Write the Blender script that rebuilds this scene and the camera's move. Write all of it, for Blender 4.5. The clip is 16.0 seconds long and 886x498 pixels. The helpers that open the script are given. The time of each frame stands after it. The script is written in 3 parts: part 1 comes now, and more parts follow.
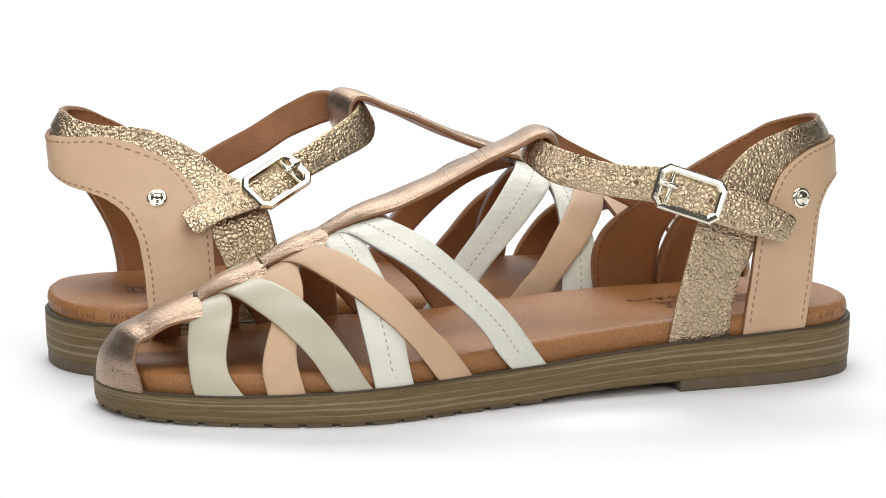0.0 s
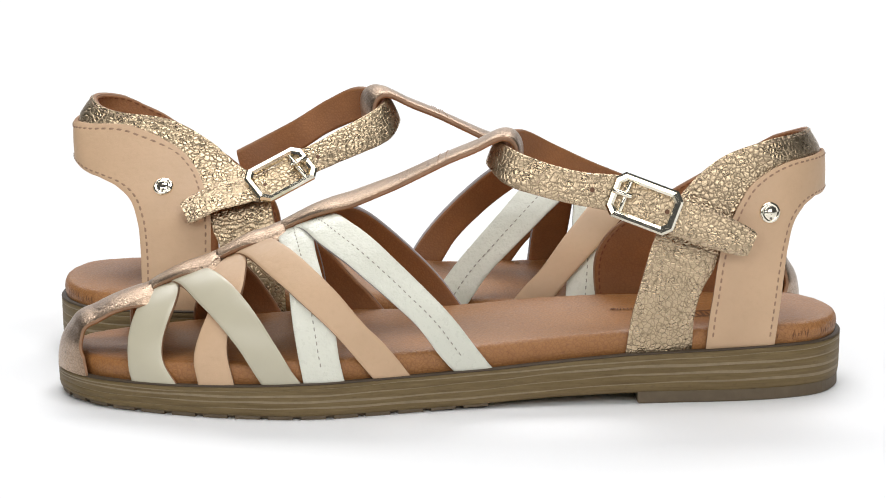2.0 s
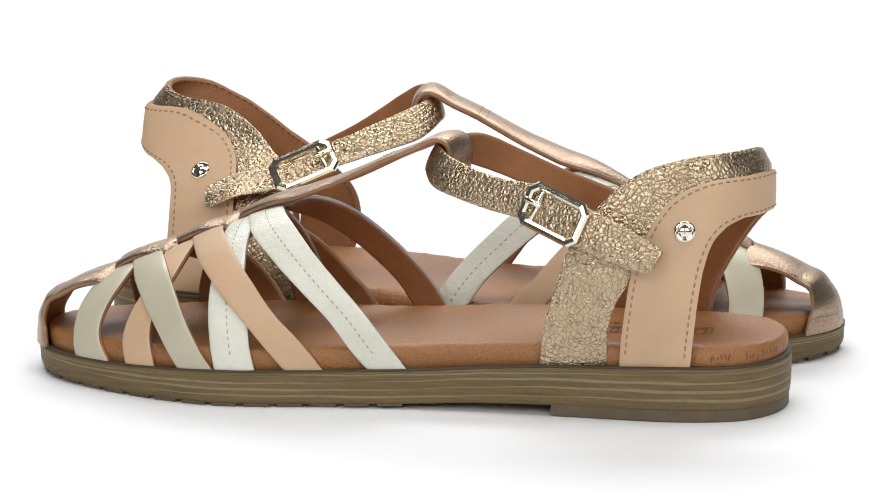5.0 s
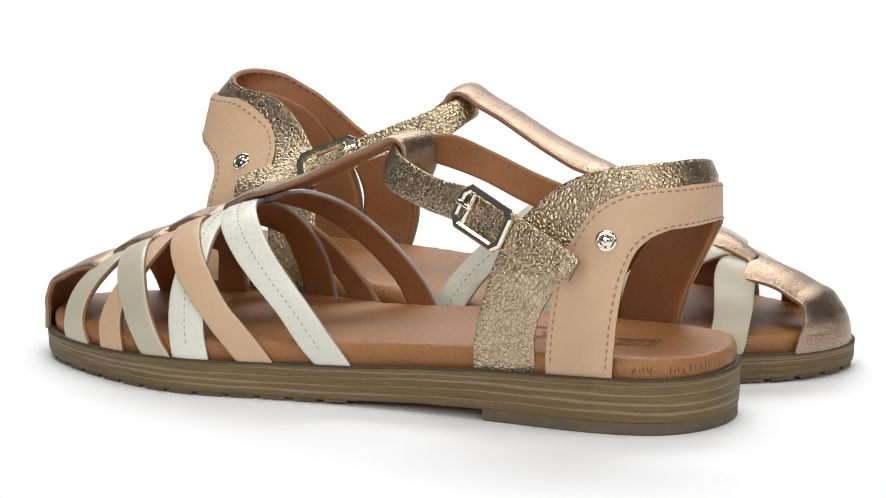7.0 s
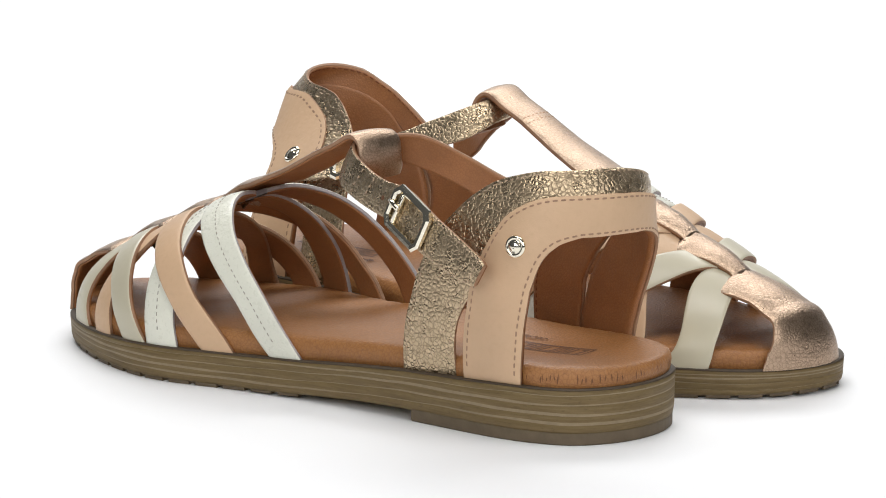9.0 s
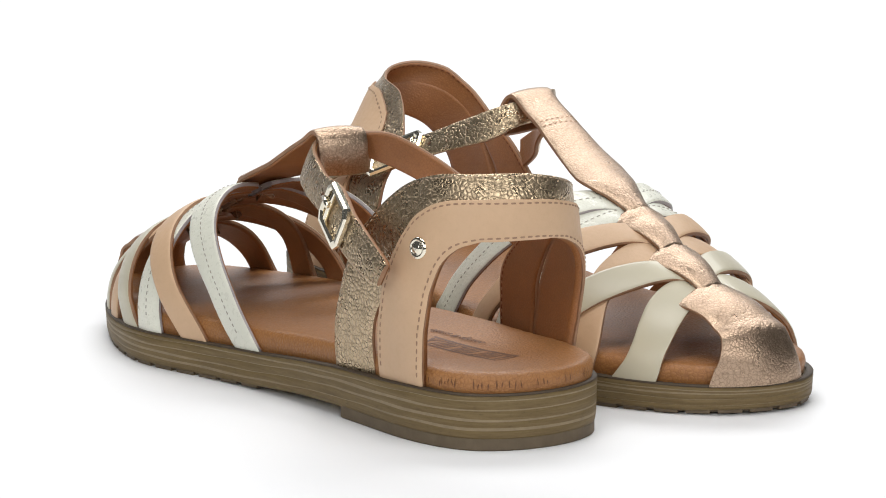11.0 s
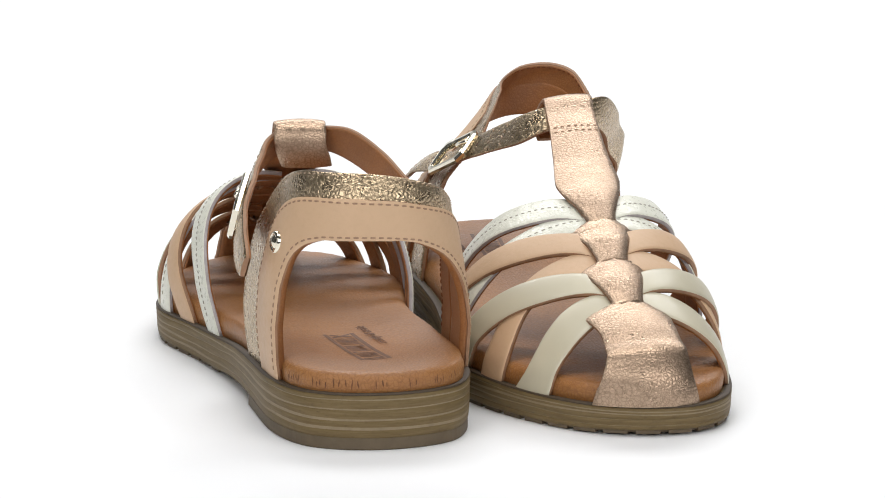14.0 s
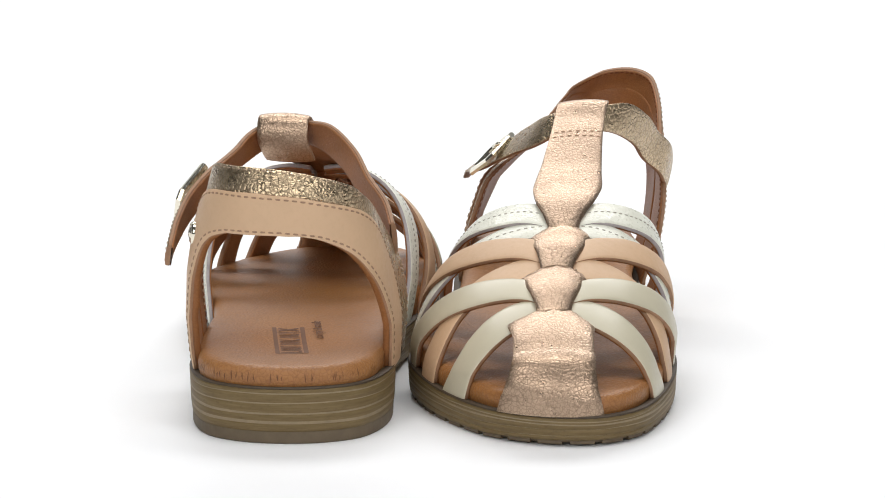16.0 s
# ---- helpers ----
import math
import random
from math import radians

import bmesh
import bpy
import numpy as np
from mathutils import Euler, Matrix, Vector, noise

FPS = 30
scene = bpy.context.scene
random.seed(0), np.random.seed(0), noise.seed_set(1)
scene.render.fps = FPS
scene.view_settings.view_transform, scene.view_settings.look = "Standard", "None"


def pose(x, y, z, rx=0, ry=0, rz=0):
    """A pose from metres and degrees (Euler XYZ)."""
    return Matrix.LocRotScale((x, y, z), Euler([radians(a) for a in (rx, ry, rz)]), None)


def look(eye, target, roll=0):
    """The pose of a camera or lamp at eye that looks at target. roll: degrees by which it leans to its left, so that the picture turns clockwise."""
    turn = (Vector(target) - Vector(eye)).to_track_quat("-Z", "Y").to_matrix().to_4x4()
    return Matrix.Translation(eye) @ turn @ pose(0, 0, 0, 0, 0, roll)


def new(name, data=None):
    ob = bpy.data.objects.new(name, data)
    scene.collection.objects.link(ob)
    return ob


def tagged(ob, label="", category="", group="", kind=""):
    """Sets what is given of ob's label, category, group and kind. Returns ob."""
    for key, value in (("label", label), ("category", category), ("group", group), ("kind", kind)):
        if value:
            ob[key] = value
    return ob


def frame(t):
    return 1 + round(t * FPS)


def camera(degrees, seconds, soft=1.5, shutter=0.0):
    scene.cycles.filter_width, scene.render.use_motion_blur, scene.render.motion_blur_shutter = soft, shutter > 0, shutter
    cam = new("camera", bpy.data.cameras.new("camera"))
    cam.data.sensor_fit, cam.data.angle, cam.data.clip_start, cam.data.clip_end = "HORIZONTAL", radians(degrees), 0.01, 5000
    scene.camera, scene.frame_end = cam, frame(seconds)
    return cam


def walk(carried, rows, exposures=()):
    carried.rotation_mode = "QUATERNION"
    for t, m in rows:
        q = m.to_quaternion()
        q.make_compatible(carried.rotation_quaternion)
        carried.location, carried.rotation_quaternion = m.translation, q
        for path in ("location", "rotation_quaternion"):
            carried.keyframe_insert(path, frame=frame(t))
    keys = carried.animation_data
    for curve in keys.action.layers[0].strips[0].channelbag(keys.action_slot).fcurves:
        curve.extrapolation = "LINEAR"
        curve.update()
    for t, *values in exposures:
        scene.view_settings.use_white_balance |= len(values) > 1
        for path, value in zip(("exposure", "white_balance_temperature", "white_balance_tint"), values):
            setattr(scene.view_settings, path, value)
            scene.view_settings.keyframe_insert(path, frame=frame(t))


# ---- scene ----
cam = camera(11.644, 16.0, soft=1.0)
EYE = pose(0.0, -1.4505, 0.3139, 79.231, 0, -0.033) @ pose(0, 0, 0, 0, 0, -0.177)
walk(cam, [(0.0, EYE), (16.0, EYE)])

# ---- light: a white studio sweep under softboxes ----
world = bpy.data.worlds.new("studio")
scene.world = world
world.use_nodes = True
world.node_tree.nodes["Background"].inputs[0].default_value = (0.96, 0.98, 1.0, 1)
world.node_tree.nodes["Background"].inputs[1].default_value = 0.08
scene.view_settings.exposure = 0.0


def softbox(name, eye, target, sx, sy, watts, color=(1, 1, 1)):
    data = bpy.data.lights.new(name, "AREA")
    data.shape, data.size, data.size_y, data.energy, data.color = "RECTANGLE", sx, sy, watts, color
    lamp = new(name, data)
    lamp.matrix_world = look(eye, target)
    return lamp


softbox("softbox_top", (0.0, -0.15, 1.5), (0, 0.0, 0), 1.4, 0.6, 13.2)
softbox("softbox_back", (0.0, 2.0, 1.9), (0, 2.0, 0), 2.8, 1.3, 66)
softbox("softbox_side", (-0.78, -1.5, 0.85), (0, 0, 0.05), 1.3, 0.8, 9.4)
softbox("softbox_side", (0.78, -1.5, 0.85), (0, 0, 0.05), 1.3, 0.8, 9.4)


# ---- materials ----
class Nodes:
    """A small node-material writer."""

    def __init__(self, name):
        self.mat = bpy.data.materials.new(name)
        self.mat.use_nodes = True
        self.tree = self.mat.node_tree
        self.bsdf = self.tree.nodes["Principled BSDF"]
        self.coord = self.add("ShaderNodeTexCoord")

    def add(self, kind, **values):
        node = self.tree.nodes.new(kind)
        for key, value in values.items():
            node.inputs[key].default_value = value
        return node

    def link(self, a, out, b, into):
        self.tree.links.new(a.outputs[out], b.inputs[into])

    def noise(self, scale, detail=4.0, rough=0.55, stretch=None):
        node = self.add("ShaderNodeTexNoise", Scale=scale, Detail=detail, Roughness=rough)
        if stretch:
            m = self.add("ShaderNodeMapping", Scale=stretch)
            self.link(self.coord, "Object", m, "Vector")
            self.link(m, "Vector", node, "Vector")
        else:
            self.link(self.coord, "Object", node, "Vector")
        return node

    def cells(self, scale, feature="DISTANCE_TO_EDGE"):
        node = self.add("ShaderNodeTexVoronoi", Scale=scale)
        node.feature = feature
        warp = self.noise(scale * 0.6, 2.0)
        mix = self.add("ShaderNodeVectorMath")
        mix.operation = "MULTIPLY_ADD"
        mix.inputs[1].default_value = (0.9 / scale,) * 3
        self.link(warp, "Color", mix, 0)
        self.link(self.coord, "Object", mix, 2)
        self.link(mix, "Vector", node, "Vector")
        return node

    def ramp(self, source, out, stops):
        node = self.add("ShaderNodeValToRGB")
        self.link(source, out, node, "Fac")
        el = node.color_ramp.elements
        while len(el) < len(stops):
            el.new(0.5)
        for e, (at, col) in zip(el, stops):
            e.position = at
            e.color = (*col, 1) if len(col) == 3 else col
        return node

    def grey(self, source, out, a, b, lo=0.0, hi=1.0):
        node = self.add("ShaderNodeMapRange")
        self.link(source, out, node, "Value")
        for i, v in ((1, a), (2, b), (3, lo), (4, hi)):
            node.inputs[i].default_value = v
        return node

    def mixed(self, a, b, fac, blend="MIX"):
        node = self.add("ShaderNodeMixRGB")
        node.blend_type = blend
        for into, src in (("Color1", a), ("Color2", b), ("Fac", fac)):
            if isinstance(src, tuple) and not isinstance(src[0], (int, float)):
                self.link(src[0], src[1], node, into)
            else:
                node.inputs[into].default_value = (*src, 1) if isinstance(src, tuple) else src
        return node

    def bump(self, source, out, strength, distance, before=None):
        node = self.add("ShaderNodeBump", Strength=strength, Distance=distance)
        self.link(source, out, node, "Height")
        if before:
            self.link(before, "Normal", node, "Normal")
        return node

    def done(self, color=None, rough=None, normal=None, **values):
        for src, into in ((color, "Base Color"), (rough, "Roughness"), (normal, "Normal")):
            if src is None:
                continue
            if isinstance(src, tuple) and not isinstance(src[0], (int, float)):
                self.link(src[0], src[1], self.bsdf, into)
            elif isinstance(src, tuple):
                self.bsdf.inputs[into].default_value = (*src, 1)
            else:
                self.bsdf.inputs[into].default_value = src
        for key, value in values.items():
            self.bsdf.inputs[key.replace("_", " ")].default_value = value
        return self.mat


def shade(c, f):
    return tuple(min(1.0, v * f) for v in c)


def smooth_leather(name, color, rough=0.45, grain=1800, strength=0.12, coat=0.0, mottle=0.25, wave=0.0):
    n = Nodes(name)
    blotch = n.noise(38, 3)
    fine = n.noise(620, 3)
    c1 = n.ramp(blotch, "Fac", [(0.3, shade(color, 0.93)), (0.7, shade(color, 1.05))])
    c2 = n.mixed((c1, "Color"), shade(color, 0.86), (n.grey(fine, "Fac", 0.5, 0.75, 0.0, mottle), "Result"))
    pores = n.cells(grain)
    b1 = n.bump(pores, "Distance", strength, 0.0003)
    b2 = n.bump(blotch, "Fac", 0.06 if strength else 0.012, 0.0012, b1)
    if wave:
        b2 = n.bump(n.noise(260, 3, 0.5), "Fac", wave, 0.0012, b2)
    r = n.grey(fine, "Fac", 0.3, 0.7, rough - 0.06, rough + 0.08)
    return n.done((c2, "Color"), (r, "Result"), (b2, "Normal"), Coat_Weight=coat, Coat_Roughness=0.25)


def lining_leather(name, color):
    n = Nodes(name)
    blotch = n.noise(60, 4)
    c1 = n.ramp(blotch, "Fac", [(0.3, shade(color, 0.82)), (0.7, shade(color, 1.12))])
    pores = n.cells(900)
    c2 = n.mixed((c1, "Color"), shade(color, 0.6), (n.grey(pores, "Distance", 0.0, 0.12, 0.45, 0.0), "Result"))
    b1 = n.bump(pores, "Distance", 0.35, 0.0004)
    return n.done((c2, "Color"), 0.5, (b1, "Normal"))


def crackled_metal_leather(name, color, crease_shade, scale, depth, rough, metal=0.95):
    """Foiled leather: metal sheen over rounded pebbles parted by fine creases."""
    n = Nodes(name)
    cell = n.cells(scale)
    big = n.cells(scale * 0.45)
    wr = n.noise(scale * 0.35, 3, 0.55)
    c1 = n.ramp(n.noise(70, 3), "Fac", [(0.3, shade(color, 0.92)), (0.7, shade(color, 1.07))])
    # crease shade painted into the colour along pebble edges, on top of the bumps
    c2 = n.mixed((c1, "Color"), crease_shade, (n.grey(cell, "Distance", 0.0, 0.11, 0.62, 0.0), "Result"))
    c3 = n.mixed((c2, "Color"), crease_shade, (n.grey(big, "Distance", 0.0, 0.04, 0.4, 0.0), "Result"))
    dome = n.ramp(cell, "Distance", [(0.0, (0, 0, 0)), (0.12, (0.55, 0.55, 0.55)), (0.3, (0.9, 0.9, 0.9)), (0.5, (1, 1, 1))])
    b1 = n.bump(dome, "Color", depth, 0.00028)
    crease = n.ramp(big, "Distance", [(0.0, (0, 0, 0)), (0.1, (0.7, 0.7, 0.7)), (0.35, (1, 1, 1))])
    b2 = n.bump(crease, "Color", depth * 0.3, 0.0003, b1)
    b3 = n.bump(wr, "Fac", depth * 0.4, 0.0008, b2)
    r = n.grey(wr, "Fac", 0.3, 0.7, rough - 0.05, rough + 0.07)
    return n.done((c3, "Color"), (r, "Result"), (b3, "Normal"), Metallic=metal)


def stacked_sole_material():
    n = Nodes("stacked_sole")
    streak = n.noise(60, 6, 0.7, (1.2, 1.2, 22))
    fleck = n.noise(420, 4, 0.7, (1, 1, 3.5))
    base = n.ramp(streak, "Fac", [(0.28, (0.12, 0.08, 0.034)), (0.5, (0.165, 0.114, 0.05)), (0.72, (0.21, 0.15, 0.07))])
    c2 = n.mixed((base, "Color"), (0.085, 0.058, 0.032), (n.grey(fleck, "Fac", 0.55, 0.72, 0.0, 0.55), "Result"))
    b1 = n.bump(fleck, "Fac", 0.25, 0.0003)
    return n.done((c2, "Color"), 0.55, (b1, "Normal"), Specular_IOR_Level=0.25)


def footbed_material():
    n = Nodes("footbed_leather")
    blotch = n.noise(22, 4)
    base = n.ramp(blotch, "Fac", [(0.25, (0.3, 0.128, 0.04)), (0.55, (0.36, 0.16, 0.052)), (0.8, (0.41, 0.192, 0.068))])
    pores = n.cells(700)
    dots = n.noise(900, 2)
    c2 = n.mixed((base, "Color"), (0.2, 0.08, 0.028), (n.grey(pores, "Distance", 0.0, 0.12, 0.5, 0.0), "Result"))
    c3 = n.mixed((c2, "Color"), (0.2, 0.08, 0.03), (n.grey(dots, "Fac", 0.58, 0.72, 0.0, 0.5), "Result"))
    fold = n.noise(150, 3, 0.55, (1, 1, 0.12))
    b1 = n.bump(pores, "Distance", 0.55, 0.0005)
    b2 = n.bump(fold, "Fac", 0.22, 0.0012, b1)
    r = n.grey(blotch, "Fac", 0.3, 0.7, 0.4, 0.5)
    return n.done((c3, "Color"), (r, "Result"), (b2, "Normal"), Specular_IOR_Level=0.42)


def plain(name, color, rough=0.6, metal=0.0, wear=250):
    n = Nodes(name)
    v = n.noise(wear, 4)
    c = n.ramp(v, "Fac", [(0.3, shade(color, 0.85)), (0.7, shade(color, 1.12))])
    b = n.bump(v, "Fac", 0.15, 0.0003)
    return n.done((c, "Color"), rough, (b, "Normal"), Metallic=metal)


def polished_metal():
    n = Nodes("pale_gold_metal")
    v = n.noise(180, 3)
    r = n.grey(v, "Fac", 0.3, 0.7, 0.05, 0.14)
    return n.done((0.86, 0.8, 0.66), (r, "Result"), None, Metallic=1.0)


def floor_material():
    n = Nodes("white_sweep")
    v = n.noise(3, 3)
    c = n.ramp(v, "Fac", [(0.3, (0.86, 0.865, 0.875)), (0.7, (0.885, 0.89, 0.9))])
    return n.done((c, "Color"), 0.55, None)


M_PEACH = smooth_leather("peach_nubuck", (0.6, 0.4, 0.245), 0.5, 1800, 0.12, 0.0, 0.25, 0.15)
M_WHITE = smooth_leather("white_leather", (0.74, 0.735, 0.63), 0.3, 800, 0.45, 0.0, 0.12, 0.4)
M_TAUPE = smooth_leather("greige_patent", (0.53, 0.485, 0.36), 0.36, 1500, 0.0, 0.12, 0.0)
M_BRONZE = crackled_metal_leather("bronze_crackle", (0.57, 0.44, 0.29), (0.16, 0.113, 0.065), 640, 0.56, 0.28)
M_ROSE = crackled_metal_leather("rose_gold_leather", (0.48, 0.345, 0.245), (0.21, 0.143, 0.095), 820, 0.26, 0.32, 0.95)
M_LINING = lining_leather("tan_lining", (0.33, 0.135, 0.046))
M_EDGE = plain("raw_brown_edge", (0.33, 0.185, 0.105), 0.7)
M_EDGE_GREY = plain("raw_grey_edge", (0.4, 0.36, 0.36), 0.7)
M_THREAD = plain("tan_thread", (0.33, 0.2, 0.125), 0.7, 0, 900)
M_THREAD_WHITE = plain("grey_beige_thread", (0.36, 0.33, 0.27), 0.7, 0, 900)
M_THREAD_DARK = plain("bronze_thread", (0.5, 0.36, 0.25), 0.6, 0, 900)
M_THREAD_RUST = plain("rust_thread", (0.2, 0.065, 0.022), 0.7, 0, 900)
M_SOLE = stacked_sole_material()
M_GROOVE = plain("sole_joint", (0.25, 0.19, 0.11), 0.6)
M_WELT = plain("dark_welt", (0.06, 0.04, 0.022), 0.6)
M_RUBBER = plain("brown_rubber", (0.125, 0.09, 0.052), 0.6)
M_FOOTBED = footbed_material()
M_METAL = polished_metal()
M_DARK_METAL = plain("engraved_metal", (0.22, 0.2, 0.16), 0.3, 1.0)
M_STAMP = plain("burnt_stamp", (0.15, 0.062, 0.026), 0.55)
M_CREASE_SHADE = plain("crease_shade_brown", (0.15, 0.058, 0.02), 0.6)
M_FLOOR = floor_material()


# ---- geometry helpers (millimetres in the sandal's own space: x to the toe, y to the outer side) ----
def spline(points, count):
    """Catmull-Rom through points, resampled evenly along its length."""
    p = np.array(points, float)
    q = np.vstack([2 * p[0] - p[1], p, 2 * p[-1] - p[-2]])
    out = []
    for i in range(len(p) - 1):
        a, b, c, d = q[i:i + 4]
        for t in np.linspace(0, 1, 24, endpoint=False):
            out.append(0.5 * (2 * b + (c - a) * t + (2 * a - 5 * b + 4 * c - d) * t * t + (3 * b - a - 3 * c + d) * t ** 3))
    out.append(p[-1])
    out = np.array(out)
    run = np.r_[0, np.cumsum(np.linalg.norm(np.diff(out, axis=0), axis=1))]
    at = np.linspace(0, run[-1], count)
    return np.stack([np.interp(at, run, out[:, i]) for i in range(out.shape[1])], 1)


def table(rows, x):
    return np.interp(x, [r[0] for r in rows], [r[1] for r in rows])


OUTLINE = [(0.0, 0.0), (3.2, 15.2), (12.9, 26.6), (33.5, 33.0), (64.5, 34.6), (103.2, 36.4), (141.9, 42.8), (175.4, 50.8),
           (201.2, 47.8), (227.0, 38.2), (246.0, 26.4), (256.6, 11.1), (259.4, -4.0), (255.6, -14.8), (245.1, -24.2),
           (224.5, -31.3), (198.7, -36.2), (170.3, -36.9), (134.2, -31.7), (98.0, -28.4), (64.5, -30.8), (33.5, -32.2),
           (12.9, -26.5), (3.4, -15.6)]
RIM = [(0, 17.6), (30, 17.6), (74, 16.1), (116, 12.9), (145, 11.9), (180, 11.5), (222, 9.7), (258, 9.2)]
RIDGE_Z = [(112, 84), (130, 75), (145, 68), (160, 62.2), (172, 58), (184, 53.8), (204, 44.8), (215, 40), (225, 36), (232, 33), (240, 29.5), (246, 26.5)]
RIDGE_Y = [(112, 10), (130, 8.5), (145, 7), (160, 6), (184, 5), (204, 6.7), (225, 7), (258, 5.5)]


def closed(points, count):
    p = np.array(points + points[:1], float)
    n = len(points)
    out = []
    for i in range(n):
        a, b, c, d = p[(i - 1) % n], p[i], p[(i + 1) % n], p[(i + 2) % n]
        for t in np.linspace(0, 1, 24, endpoint=False):
            out.append(0.5 * (2 * b + (c - a) * t + (2 * a - 5 * b + 4 * c - d) * t * t + (3 * b - a - 3 * c + d) * t ** 3))
    out = np.array(out + [out[0]])
    run = np.r_[0, np.cumsum(np.linalg.norm(np.diff(out, axis=0), axis=1))]
    at = np.linspace(0, run[-1], count, endpoint=False)
    return np.stack([np.interp(at, run, out[:, i]) for i in range(2)], 1)


EDGE = closed(OUTLINE, 220)
_t = np.roll(EDGE, -1, 0) - np.roll(EDGE, 1, 0)
NORMAL = np.stack([-_t[:, 1], _t[:, 0]], 1) / np.linalg.norm(_t, axis=1)[:, None]
if ((EDGE + NORMAL - np.array([130, 5])) ** 2).sum() < ((EDGE - np.array([130, 5])) ** 2).sum():
    NORMAL = -NORMAL


def inset(d):
    return EDGE - NORMAL * np.asarray(d).reshape(-1, 1)


OUTER = EDGE[(EDGE[:, 1] > 0) & (EDGE[:, 0] < 257.5)]
OUTER = OUTER[np.argsort(OUTER[:, 0])]
INNER = EDGE[(EDGE[:, 1] < 0) & (EDGE[:, 0] < 257.5)]
INNER = INNER[np.argsort(INNER[:, 0])]


def last(x, s, side):
    """A point of the surface over the forefoot: s runs from 0 at the sole's edge to 1 on the ridge."""
    line = OUTER if side > 0 else INNER
    ye = np.interp(x, line[:, 0], line[:, 1]) - side * 2.6
    z0 = table(RIM, x) + 0.3
    zr, yr = table(RIDGE_Z, x), table(RIDGE_Y, x)
    ph = np.clip(s, 0, 1) * np.pi / 2
    return np.stack([x, yr + (ye - yr) * np.cos(ph) ** 1.0, z0 + (zr - z0) * np.sin(ph) ** 0.9 + np.minimum(s, 0) * 30], -1)


HEEL_OUT = [(14, 28.6), (17, 28.8), (24, 30.0), (35, 31.0), (48, 30.6), (62, 28.6), (75, 25.2), (85, 22.8), (90, 21.5)]
HEEL_IN = [(14, -29.0), (22, -29.6), (32, -30), (46, -28.5), (62, -26), (78, -24), (90, -22)]
HEEL_BACK = [(14, 2.5), (30, 3.2), (50, 6.0), (65, 8.6), (78, 8.6), (85, 12.5), (90, 15)]


def heel(u, z):
    """The upright shell round the heel: u from 0 (outer, x = 100) by 64..160 (the back) to 224 (inner)."""
    u, z = np.asarray(u, float), np.asarray(z, float)
    yo, yi, xb = table(HEEL_OUT, z), table(HEEL_IN, z), table(HEEL_BACK, z)
    th = np.clip((u - 64) / 96, 0, 1) * np.pi
    mid, half = (yo + yi) / 2, (yo - yi) / 2
    cs, sn = np.cos(th), np.sin(th)
    y = mid + half * np.sign(cs) * np.abs(cs) ** 0.95
    x = 36 - (36 - xb) * np.abs(sn) ** 0.95
    x = np.where(u < 64, 100 - u, np.where(u > 160, 36 + (u - 160), x))
    y = y + np.where(u < 64, (64 - u) * 0.085, 0) + np.where(u > 160, (160 - u) * 0.05, 0)
    return np.stack([x, y, z], -1)


def heel_u(x, inner=False):
    """u on the shell for a distance x from the heel's back."""
    if x >= 36:
        u = 100 - x
    else:
        sn = min(1.0, max(0.0, (36 - x) / 28.0)) ** (1 / 0.95)
        u = 64 + 96 / math.pi * math.asin(sn)
    return 224 - u if inner else u


ACROSS = np.array([-1, -0.95, -0.8, -0.45, 0, 0.45, 0.8, 0.95, 1.0])


